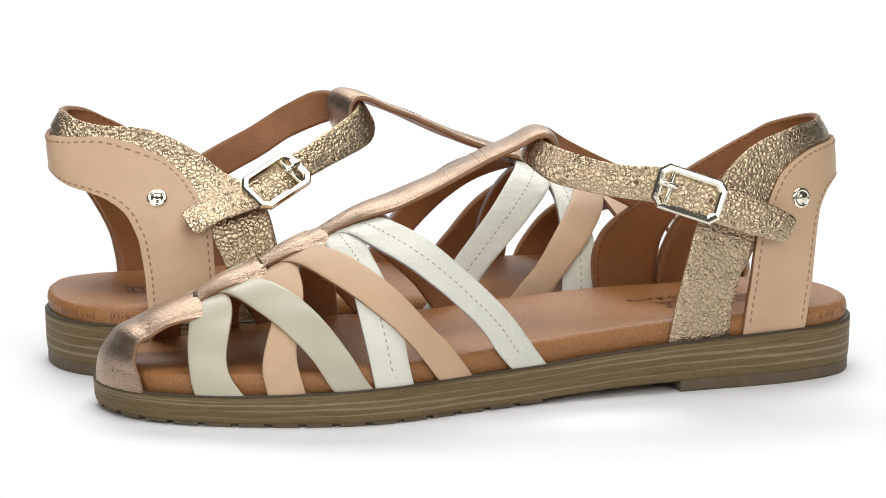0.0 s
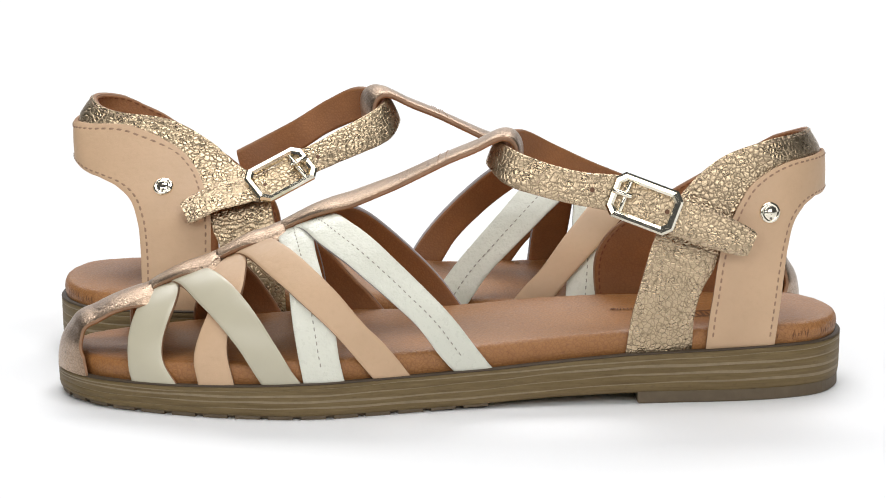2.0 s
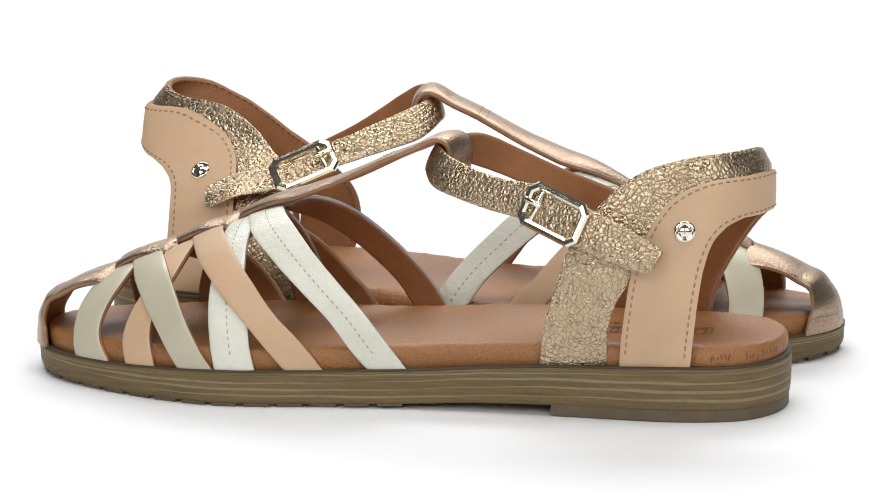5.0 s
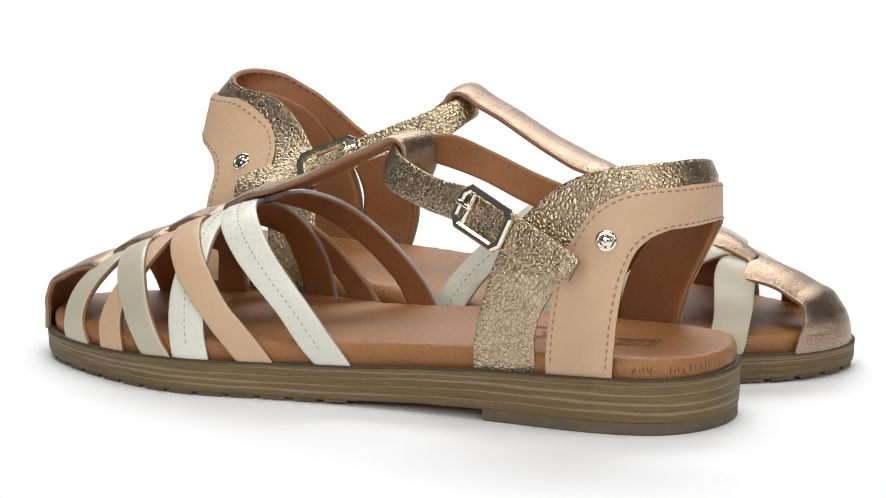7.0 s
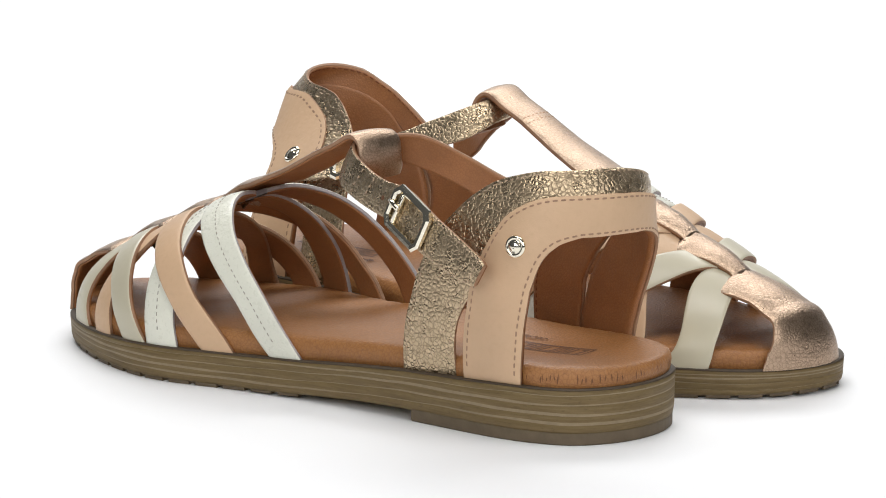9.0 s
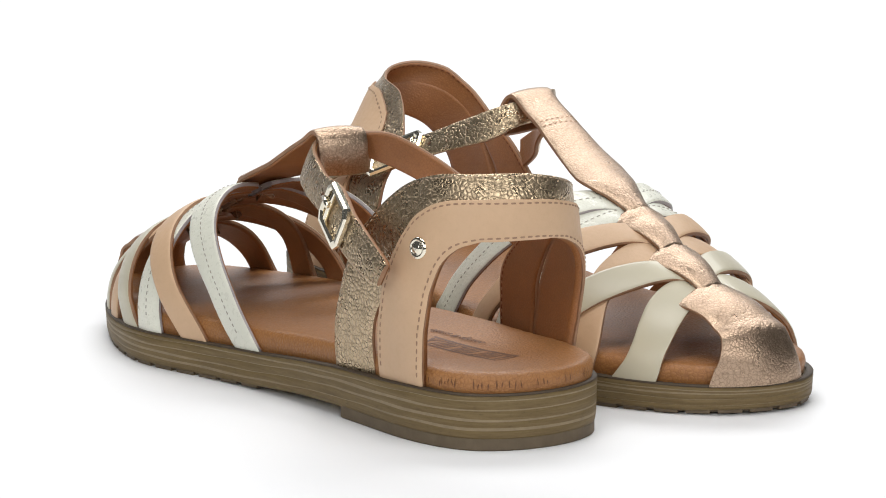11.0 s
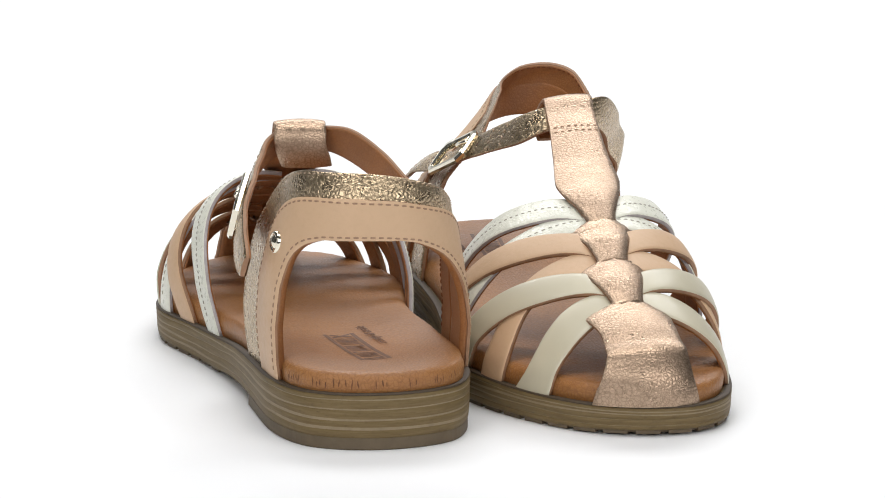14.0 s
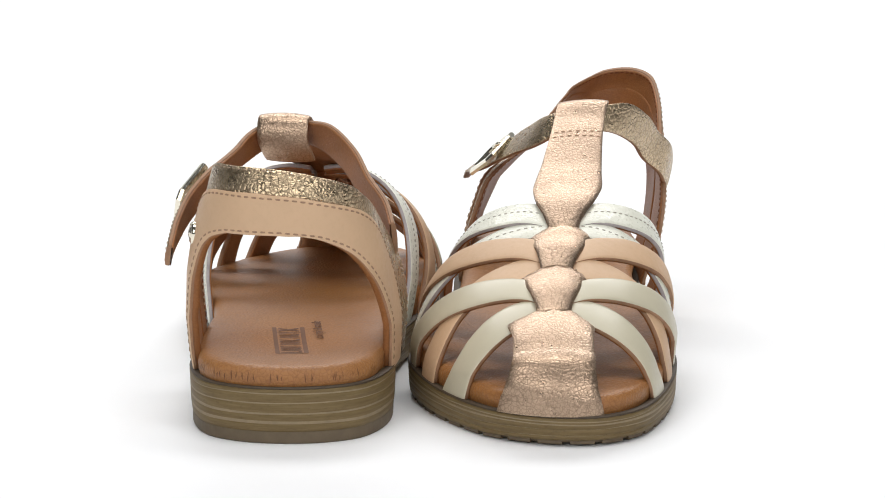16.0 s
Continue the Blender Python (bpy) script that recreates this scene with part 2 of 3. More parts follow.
class Maker:
    """Builds the parts of one sandal; side -1 gives the mirrored sandal, slump its softer, leaning upper."""

    def __init__(self, thing, side, slump):
        self.thing, self.side, self.slump = thing, side, slump
        self.stiff = None

    def hold(self, c, ex, ey, reach):
        """From here on parts keep their shape, set on the leaning upper at c."""
        if not self.slump:
            return
        q = self.place([c, c + ex * reach, c - ex * reach, c + ey * reach * 0.6, c - ey * reach * 0.6]) * 1000
        q[:, 1] *= self.side
        fx = q[1] - q[2]
        fx /= np.linalg.norm(fx)
        fy = q[3] - q[4]
        fy -= fx * np.dot(fx, fy)
        fy /= np.linalg.norm(fy)
        self.stiff = (c, np.array([ex, ey, np.cross(ex, ey)]), q[1:].mean(0) * 0.5 + q[0] * 0.5, np.array([fx, fy, np.cross(fx, fy)]))

    def place(self, pts):
        p = np.array(pts, float).reshape(-1, 3).copy()
        if self.stiff:
            c, e, o, f = self.stiff
            p = ((p - c) @ e.T) @ f + o
            p[:, 1] *= self.side
            return p / 1000
        if self.slump:
            h = np.clip(p[:, 2] - 18, 0, None) / 45
            back = np.interp(p[:, 0], [112, 180, 260], [1, 0.45, 0.45])
            rear = np.clip((45 - p[:, 0]) / 35, 0, 1)
            p[:, 2] += np.clip(h, 0, 1.3) * rear * (-1.8 - p[:, 1] * 0.22)
            p[:, 1] = 2 + (p[:, 1] - 2) * (1 - np.where(p[:, 1] > 2, 0.42, 0.14) * np.clip((h - 0.7) / 0.75, 0, 1) * np.clip((75 - p[:, 0]) / 45, 0, 1))
            p[:, 2] -= 10 * np.clip((p[:, 2] - 52) / 22, 0, 1) * np.exp(-((p[:, 0] - 54) / np.where(p[:, 0] > 54, 34, 22)) ** 2) * np.clip(p[:, 1] / 18, 0, 1)
            p[:, 1] -= (12.8 + 2.0 * rear) * h * back
            p[:, 0] += 8 * np.clip(h, 0, 1.1) * np.clip(p[:, 0] / 25 - 0.2, 0, 1) * np.clip((95 - p[:, 0]) / 40, 0, 1)
        p[:, 1] *= self.side
        return p / 1000

    def mesh(self, name, pts, faces, mats, parent=None, index=None, label="", smooth=True, kind=""):
        v = self.place(pts)
        if self.side < 0:
            faces = [tuple(reversed(f)) for f in faces]
        me = bpy.data.meshes.new(name)
        me.from_pydata([tuple(x) for x in v], [], faces)
        for m in mats if isinstance(mats, (list, tuple)) else [mats]:
            me.materials.append(m)
        if index is not None:
            me.polygons.foreach_set("material_index", index)
        me.polygons.foreach_set("use_smooth", [smooth] * len(me.polygons))
        me.update()
        ob = new(name, me)
        ob.parent = parent or self.thing
        return tagged(ob, label, kind=kind)

    def ribbon(self, name, grid, thick, mats, lining=None, parent=None, out=(0, 0, 1), lift=0.0, label="", bulge=0.0, lining_drop=0.5):
        """A strip of leather over a grid of points (length x ACROSS), with rounded raw edges and a lining below."""
        g = np.array(grid, float)
        n, m, _ = g.shape
        du = np.gradient(g, axis=0)
        dv = np.gradient(g, axis=1)
        nn = np.cross(du, dv)
        nn /= np.linalg.norm(nn, axis=2)[:, :, None] + 1e-9
        ref = out(g) if callable(out) else np.broadcast_to(np.array(out, float), g.shape)
        flip = (nn * ref).sum() < 0
        if flip:
            nn = -nn
        prof = np.interp(np.abs(ACROSS), [0, 0.8, 0.95, 1], [0, 0, -0.04, -0.2]) * thick
        if bulge:
            prof = prof + bulge * (1 - ACROSS ** 2)
        top = g + nn * (lift + thick + prof)[None, :, None]
        bot = g + nn * lift
        bot[:, [0, -1]] += nn[:, [0, -1]] * thick * 0.15
        k = n * m
        pts = np.concatenate([top.reshape(-1, 3), bot.reshape(-1, 3)] * 2)
        faces, idx = [], []

        def quad(a, b, c, d, mat):
            faces.append((a, b, c, d) if not flip else (d, c, b, a))
            idx.append(mat)

        for i in range(n - 1):
            for j in range(m - 1):
                a = i * m + j
                quad(a, a + m, a + m + 1, a + 1, 0)
                quad(k + a + 1, k + a + m + 1, k + a + m, k + a, 1)
            a = i * m
            quad(2 * k + a, 3 * k + a, 3 * k + a + m, 2 * k + a + m, 1)
            a = i * m + m - 1
            quad(2 * k + a + m, 3 * k + a + m, 3 * k + a, 2 * k + a, 1)
        for j in range(m - 1):
            quad(2 * k + j, 2 * k + j + 1, 3 * k + j + 1, 3 * k + j, 1)
            a = (n - 1) * m + j
            quad(3 * k + a, 3 * k + a + 1, 2 * k + a + 1, 2 * k + a, 1)
        ob = self.mesh(name, pts, faces, mats, parent, idx, label)
        if lining:
            keep = slice(1, m - 1)
            lt = (bot - nn * 0.02)[:, keep]
            lb = (bot - nn * lining_drop)[:, keep]
            mm = m - 2
            pts2 = np.concatenate([lt.reshape(-1, 3), lb.reshape(-1, 3)])
            kk = n * mm
            f2 = []

            def q2(*f):
                f2.append(f if not flip else tuple(reversed(f)))

            for i in range(n - 1):
                for j in range(mm - 1):
                    a = i * mm + j
                    q2(kk + a + 1, kk + a + mm + 1, kk + a + mm, kk + a)
                a = i * mm
                q2(a, kk + a, kk + a + mm, a + mm)
                a = i * mm + mm - 1
                q2(a + mm, kk + a + mm, kk + a, a)
            self.mesh("lining", pts2, f2, lining, ob, label="tan leather lining")
        return ob, top, nn

    def stitches(self, line, normals, parent, mat, pitch=2.7, long=1.9, wide=0.55):
        """A row of thread stitches along a line of points."""
        run = np.r_[0, np.cumsum(np.linalg.norm(np.diff(line, axis=0), axis=1))]
        count = max(2, int(run[-1] / pitch))
        pts, faces = [], []
        for i in range(count):
            s = (i + 0.5) * run[-1] / count
            f = lambda q: np.array([np.interp(q, run, line[:, a]) for a in range(3)])
            c, t = f(s), f(s + 0.3) - f(s - 0.3)
            t /= np.linalg.norm(t) + 1e-9
            nrm = np.array([np.interp(s, run, normals[:, a]) for a in range(3)])
            nrm /= np.linalg.norm(nrm) + 1e-9
            w = np.cross(nrm, t)
            base = len(pts)
            for a, hh, ww in ((-1, -0.25, 0.5), (-0.55, 0.3, 1), (0.55, 0.3, 1), (1, -0.25, 0.5)):
                for b, up in ((-1, 0), (0, 1), (1, 0)):
                    pts.append(c + t * a * long / 2 + w * b * wide / 2 * ww + nrm * (hh * up * 0.9 - 0.03 + (0.05 if up else 0)))
            for r in range(3):
                for q in range(2):
                    v = base + r * 3 + q
                    faces.append((v, v + 3, v + 4, v + 1))
        self.mesh("stitching", pts, faces, mat, parent, label="row of thread stitches")

    def rings(self, name, rings, mats, parent=None, cap_top=False, cap_bottom=False, label="", smooth=True, bands=None):
        n = len(rings[0])
        pts = np.concatenate(rings)
        faces, idx = [], []
        for r in range(len(rings) - 1):
            for i in range(n):
                j = (i + 1) % n
                faces.append((r * n + j, r * n + i, (r + 1) * n + i, (r + 1) * n + j))
                idx.append(bands[r] if bands else 0)
        if cap_top:
            faces.append(tuple(reversed(range((len(rings) - 1) * n, len(rings) * n))))
            idx.append(bands[-1] if bands else 0)
        if cap_bottom:
            faces.append(tuple(range(n)))
            idx.append(bands[0] if bands else 0)
        return self.mesh(name, pts, faces, mats, parent, idx, label, smooth)


def with_z(xy, z):
    return np.column_stack([xy, np.broadcast_to(z, len(xy))])


def bottom_z(x):
    return table([(0, 3.6), (73, 3.7), (95, 3.0), (125, 1.5), (150, 1.2), (215, 1.2), (240, 1.4), (258, 2.0)], x)


def build_sole(mk):
    x = EDGE[:, 0]
    rim, low = table(RIM, x), bottom_z(x)
    levels = [0.0, 0.06, 0.22, 0.245, 0.27, 0.44, 0.465, 0.49, 0.66, 0.685, 0.71, 0.86, 0.875, 0.89, 0.985, 1.0]
    dips = [1.2, 0.7, 0.4, 0.5, 0.35, 0.3, 0.4, 0.25, 0.2, 0.3, 0.15, 0.1, 0.2, 0.05, 0.05, 0.4]
    rings = []
    for a, d in zip(levels, dips):
        wob = 0.1 * np.sin(x * 0.21 + a * 9) + 0.3 * np.sin(x * 0.041 + a * 23 + EDGE[:, 1] * 0.02)
        z = low + (rim - low) * a + (wob if 0.1 < a < 0.95 else 0)
        rings.append(with_z(inset(d), z))
    rings.append(with_z(inset(4), rim))
    mk.rings("midsole", rings, [M_SOLE, M_GROOVE], cap_top=True, cap_bottom=True, label="layered brown stacked sole", bands=[0, 0, 1, 1, 0, 1, 1, 0, 1, 1, 0, 1, 1, 0, 0, 0])
    mk.rings("welt", [with_z(inset(0.25), rim - 0.05), with_z(inset(0.0), rim + 0.25), with_z(inset(0.3), rim + 0.6),
                      with_z(inset(2.4), rim + 0.6)], M_WELT, label="thin dark welt edge")
    # heel lift: the outline behind a straight front edge
    core = inset(0.9)
    core[:, 0] = np.minimum(core[:, 0], 73.0)
    tops = bottom_z(core[:, 0])
    hl = [with_z(core + (core - np.array([36, 0])) * -0.012, 0.0), with_z(core, 0.5), with_z(core, tops * 0.96), with_z(core, tops + 0.3)]
    sel = (EDGE[:, 0] < 73)
    idx = np.where(sel)[0]
    start = idx[np.where(np.diff(idx) > 1)[0][0] + 1] if (np.diff(idx) > 1).any() else idx[0]
    order = [i for i in (np.arange(len(EDGE)) + start) % len(EDGE) if sel[i]]
    mk.rings("heel_lift", [r[order] for r in hl], M_RUBBER, cap_top=True, cap_bottom=True, label="dark brown rubber heel lift", smooth=False)
    # forefoot tread: a plate and a toothed rim
    fsel = np.where(EDGE[:, 0] > 118)[0]
    plate = inset(2.0)[fsel]
    fx = plate[:, 0]
    lift = table([(118, 1.0), (150, 0.0), (222, 0.0), (258, 0.8)], fx)
    mk.rings("tread_plate", [with_z(plate, lift + 0.5), with_z(plate, bottom_z(fx) + 0.2)], M_RUBBER, cap_bottom=True, label="brown rubber forefoot tread")
    pts, faces = [], []
    a_in, a_out = inset(4.5), inset(1.3)
    k = 0
    while k + 4 < len(fsel):
        i, j = fsel[k], fsel[k + 3]
        step = 4
        if j - i == 3:
            z0 = [table([(118, 1.0), (150, 0.0), (222, 0.0), (258, 0.8)], EDGE[q, 0]) for q in (i, j)]
            zt = [float(bottom_z(EDGE[q, 0])) + 0.35 for q in (i, j)]
            b = len(pts)
            pts += [(*a_out[i], z0[0]), (*a_out[j], z0[1]), (*a_in[j], z0[1]), (*a_in[i], z0[0]),
                    (*a_out[i], zt[0]), (*a_out[j], zt[1]), (*a_in[j], zt[1]), (*a_in[i], zt[0])]
            faces += [(b, b + 1, b + 2, b + 3), (b + 7, b + 6, b + 5, b + 4), (b, b + 4, b + 5, b + 1), (b + 1, b + 5, b + 6, b + 2),
                      (b + 2, b + 6, b + 7, b + 3), (b + 3, b + 7, b + 4, b)]
        k += step
    mk.mesh("tread_teeth", pts, faces, M_RUBBER, smooth=False, label="small rubber tread teeth", kind="stuff")


def top_z(x, y):
    """The footbed's height above the rim."""
    cup = 1.8 * np.exp(-((x - 40) / 30) ** 2 - (y / 18) ** 2) + 0.9 * np.exp(-((x - 190) / 30) ** 2 - ((y - 8) / 25) ** 2)
    arch = 2.2 * np.exp(-((x - 100) / 32) ** 2 - ((y + 26) / 14) ** 2)
    return table(RIM, x) + table([(0, 7.2), (60, 7.6), (110, 8.2), (160, 8.0), (220, 7.4), (258, 6.4)], x) - cup + arch


def build_footbed(mk):
    rings = []
    heel_out = 1.3 * np.clip((27 - EDGE[:, 0]) / 8, 0, 1)
    for d, f in ((3.2, 0.0), (2.8, 0.25), (2.6, 0.5), (2.8, 0.7), (3.3, 0.86), (4.3, 0.95), (5.8, 0.99), (8, 1.0)):
        xy = inset(d - heel_out)
        rim = table(RIM, xy[:, 0]) + 0.3
        wave = 1 + 0.012 * np.sin(EDGE[:, 0] * 0.9 + EDGE[:, 1] * 1.3) * (f > 0.2)
        rings.append(with_z(xy, rim + (top_z(xy[:, 0], xy[:, 1]) - rim) * f * wave))
    xy = inset(8)
    mid = np.column_stack([np.clip(xy[:, 0], 32, 226), table([(0, 0), (60, 0.5), (120, 4), (180, 7.5), (226, 3), (258, 0)], np.clip(xy[:, 0], 32, 226))])
    for f in (0.2, 0.4, 0.6, 0.8, 1.0):
        p = xy * (1 - f) + mid * f
        rings.append(with_z(p, top_z(p[:, 0], p[:, 1])))
    bed = mk.rings("footbed", rings, M_FOOTBED, label="padded tan leather footbed")
    # burnt stamp: a framed box of bars, set askew, with a line of script beside it
    side = mk.side
    ca, sa = math.cos(math.radians(8)), math.sin(math.radians(8)) * side
    ox, oy = 26.5, (-6.2 if side > 0 else -4.6)

    def spot(u, v):
        x, y = ox + u * ca - v * sa, oy + u * sa + v * ca
        return x, y * side

    def patch(u0, u1, v0, v1, lean=0.0, up=0.12):
        gu, gv = np.meshgrid(np.linspace(u0, u1, 6), np.linspace(v0, v1, 3), indexing="ij")
        gx, gy = spot(gu + (gv - v0) * lean, gv)
        p = np.stack([gx, gy, top_z(gx, gy) + up], -1).reshape(-1, 3)
        f = [(i * 3 + j, (i + 1) * 3 + j, (i + 1) * 3 + j + 1, i * 3 + j + 1) for i in range(5) for j in range(2)]
        return p, f if side > 0 else [tuple(reversed(q)) for q in f]

    stamp = None

    def add(*a):
        p, f = patch(*a)
        return mk.mesh("stamp_bar" if stamp else "stamp", p, f, M_STAMP, bed, label="" if stamp else "burnt-in framed maker's mark", smooth=False)

    stamp = add(0, 42, 0, 1.5)
    for box in ((0, 42, 9.2, 10.6), (0, 0.6, 1.5, 9.2), (34.6, 35.2, 1.5, 9.2)):
        add(*box)
    for i in range(9):
        a = 1.6 + i * 3.6
        add(a, a + 1.0, 2.0, 8.7, 0.06)
        if i % 3 != 1:
            add(a + 1.0, a + 2.6, 2.0 + (i % 2) * 5.6, 3.1 + (i % 2) * 5.6)
        if i % 3 != 0:
            add(a + 2.2, a + 3.0, 2.2, 8.5)
    # plain mark at the box's end: two crossed strokes
    add(36.2, 37.6, 2.0, 8.6, 0.55)
    add(39.8, 41.2, 2.0, 8.6, -0.55)
    cu = bpy.data.curves.new("script", "FONT")
    cu.body, cu.size, cu.extrude, cu.shear = "comfy & smile", 0.0047, 0.00004, 0.35
    ob = new("script", cu)
    cu.materials.append(M_STAMP)
    ob.parent = bed
    tagged(ob, "line of burnt-in script")
    sx, sy = spot(22.5, -5.6)
    ex, ey = spot(51, -5.6)
    za, zb = float(top_z(sx, sy)), float(top_z(ex, ey))
    tilt = -math.degrees(math.atan2(zb - za, 28.5))
    ob.matrix_basis = pose(sx / 1000, sy * side / 1000, (za + 0.45) / 1000, 0, tilt, 8 * side)
    # dark slivers: painted shade of short upright creases where the leather is drawn down round the heel
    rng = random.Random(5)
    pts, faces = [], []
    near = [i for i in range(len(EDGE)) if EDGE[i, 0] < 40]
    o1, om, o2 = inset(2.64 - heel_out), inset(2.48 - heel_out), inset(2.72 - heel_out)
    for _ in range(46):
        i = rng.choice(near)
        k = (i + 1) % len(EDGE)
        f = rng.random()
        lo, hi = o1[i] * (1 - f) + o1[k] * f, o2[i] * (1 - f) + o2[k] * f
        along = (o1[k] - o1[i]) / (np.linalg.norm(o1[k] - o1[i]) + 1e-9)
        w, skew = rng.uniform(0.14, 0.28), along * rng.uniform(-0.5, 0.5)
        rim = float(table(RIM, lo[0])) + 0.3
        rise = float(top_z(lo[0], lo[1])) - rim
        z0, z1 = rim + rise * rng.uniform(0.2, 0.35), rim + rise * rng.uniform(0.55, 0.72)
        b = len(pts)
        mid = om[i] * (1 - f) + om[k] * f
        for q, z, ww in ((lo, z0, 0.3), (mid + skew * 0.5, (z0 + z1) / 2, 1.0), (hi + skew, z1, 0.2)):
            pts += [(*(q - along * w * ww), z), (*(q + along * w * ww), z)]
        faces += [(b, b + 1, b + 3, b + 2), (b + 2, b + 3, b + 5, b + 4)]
    mk.mesh("heel_crease_shade", pts, faces, M_CREASE_SHADE, bed, label="dark slivers painting the shade of fine upright leather creases", kind="stuff")


# ---- straps over the forefoot: front and rear edge as (x, s) ----
STRAPS = [
    ("greige_strap", M_TAUPE, 0, M_EDGE, [(228, 0.97), (231, .8), (233.5, .6), (235, .43), (235.5, .27), (235.2, .1), (234.2, -.006)],
     [(219, 0.97), (219, .75), (220.5, .59), (222.8, .435), (224.5, .28), (224.3, .15), (222, .052), (219.8, -.006)]),
    ("peach_strap", M_PEACH, 0, M_EDGE, [(207, 0.97), (208, .8), (208, .6), (209.5, .45), (212, .33), (213.8, .22), (214.3, .12), (213, -.006)],
     [(197, 0.97), (197, .75), (198.3, .56), (201.3, .39), (203.5, .256), (203.7, .14), (201.6, -.006)]),
    ("white_strap", M_WHITE, 0, M_EDGE_GREY, [(186, 0.97), (186, .8), (183.5, .58), (183.6, .425), (183, .275), (181.5, .116), (179.8, -.006)],
     [(176, 0.97), (175.2, .75), (174.7, .62), (172.7, .44), (170.7, .296), (169.4, .171), (168.5, .081), (166.8, -.006)]),
    ("greige_strap", M_TAUPE, 1, M_EDGE, [(223, 0.97), (219, .8), (213.5, .554), (207, .352), (200.2, .168), (195.4, .05), (192.6, -.006)],
     [(212.5, 0.97), (208, .8), (200.6, .54), (194.4, .34), (189, .177), (184.1, .057), (180.3, -.006)]),
    ("peach_strap", M_PEACH, 1, M_EDGE, [(201.5, 0.97), (197, .8), (190.6, .577), (181.5, .37), (171.5, .2), (164.3, .087), (157.3, -.006)],
     [(190, 0.97), (186, .78), (177.2, .54), (168.7, .355), (161, .203), (153.9, .106), (145.1, -.006)]),
    ("white_strap", M_WHITE, 1, M_EDGE_GREY, [(182, 0.97), (178, .82), (172.6, .64), (162, .428), (152.5, .275), (143.4, .152), (136.3, .051), (130.6, -.006)],
     [(169.5, 0.97), (166.5, .85), (162, .71), (151.5, .47), (142, .304), (132.8, .171), (124.8, .065), (118.1, -.006)]),
]
LAYS = {"greige_strap": "smooth greige patent leather strap", "peach_strap": "matt peach nubuck leather strap", "white_strap": "off-white leather strap with a stitched middle line"}


def between(a, b):
    w = (ACROSS + 1) / 2
    return a[:, None, :] * (1 - w)[None, :, None] + b[:, None, :] * w[None, :, None]


def build_straps(mk):
    for name, mat, over, edge, front, rear in STRAPS:
        for side in (1, -1):
            n = 34
            scale = np.array([1.0, 70.0])
            a, b = spline(np.array(front) * scale, n) / scale, spline(np.array(rear) * scale, n) / scale
            g = between(a, b)
            pts = last(g[:, :, 0], g[:, :, 1], side)
            s = g[:, :, 1].mean(1)
            rise = (1.7 if over else 0.0) * np.clip(s / 0.12, 0, 1)
            away = np.array([0, side * 1.0, 0.8])
            pts = pts + (rise * np.clip((1.1 - s) / 0.3, 0.2, 1))[:, None, None] * away * 0.78
            pts[:, :, 2] -= (0.9 * np.clip((s - 0.85) / 0.12, 0, 1))[:, None]
            ob, top, nn = mk.ribbon(name, pts, 1.5, [mat, edge], M_LINING, out=tuple(away), label=LAYS[name], bulge=0.25)
            if name == "white_strap":
                mk.stitches(top[2:-2, 4], nn[2:-2, 4], ob, M_THREAD_WHITE, 2.3, 1.5, 0.4)


# centre band from the toe to the loop: x, y, z, width, and how far its shoulders tuck under the straps
BAND = [(255.6, 5.8, 9.6, 30.6, 0), (255.4, 5.8, 13.5, 29, 0), (254.4, 5.8, 18.4, 26.8, 0), (252.2, 5.9, 22.2, 25.2, 0), (250.9, 6, 24.2, 24.8, 0), (249.0, 6, 25.4, 24.5, 0),
        (246, 6.2, 26.6, 24, 0), (240, 6.5, 29.8, 23.8, 0), (234, 6.8, 32.3, 24.8, 0.4), (230.5, 7, 33.5, 25.6, 0.8), (228.2, 7, 34.5, 24, 2.2), (227, 7, 35, 14, 1),
        (225.8, 7, 35.9, 9, 0), (218, 7, 40.2, 13, 0), (210.8, 6.8, 42.7, 17.6, 0.4), (208, 6.8, 43.7, 18.8, 0.8), (206.3, 6.8, 44.4, 17.5, 2.2), (205.4, 6.7, 44.7, 11.5, 1),
        (204.4, 6.7, 45.3, 8.4, 0), (196, 6, 49.7, 12.6, 0), (189.5, 5.4, 51.7, 16.6, 0.4), (186.6, 5.2, 52.9, 17.8, 0.8), (184.6, 5.1, 53.7, 16.5, 2.2), (183.6, 5, 54.1, 11, 1),
        (182.5, 5, 54.7, 8, 0), (175, 5.3, 58.6, 12.6, 0), (169, 5.7, 61.0, 17.4, 0), (162, 6, 63, 20.6, 0), (158, 6.2, 64.4, 21, 0), (152, 6.6, 66.6, 19.8, 0),
        (145, 7, 69.3, 18.6, 0), (130, 8.5, 76.2, 16.8, 0), (121, 9.5, 80, 16.5, 0), (116, 10, 82.6, 16.5, 0), (113.5, 10.2, 83.7, 16.5, 0), (111.5, 10.4, 83.8, 16.5, 0),
        (110, 10.4, 82.4, 16.5, 0), (109.6, 10.4, 79, 16.5, 0), (110.5, 9, 75.5, 16.5, 0), (112, 8, 73, 16, 0)]
TOE = EDGE[EDGE[:, 0] > 226]
TOE = TOE[np.argsort(TOE[:, 1])]


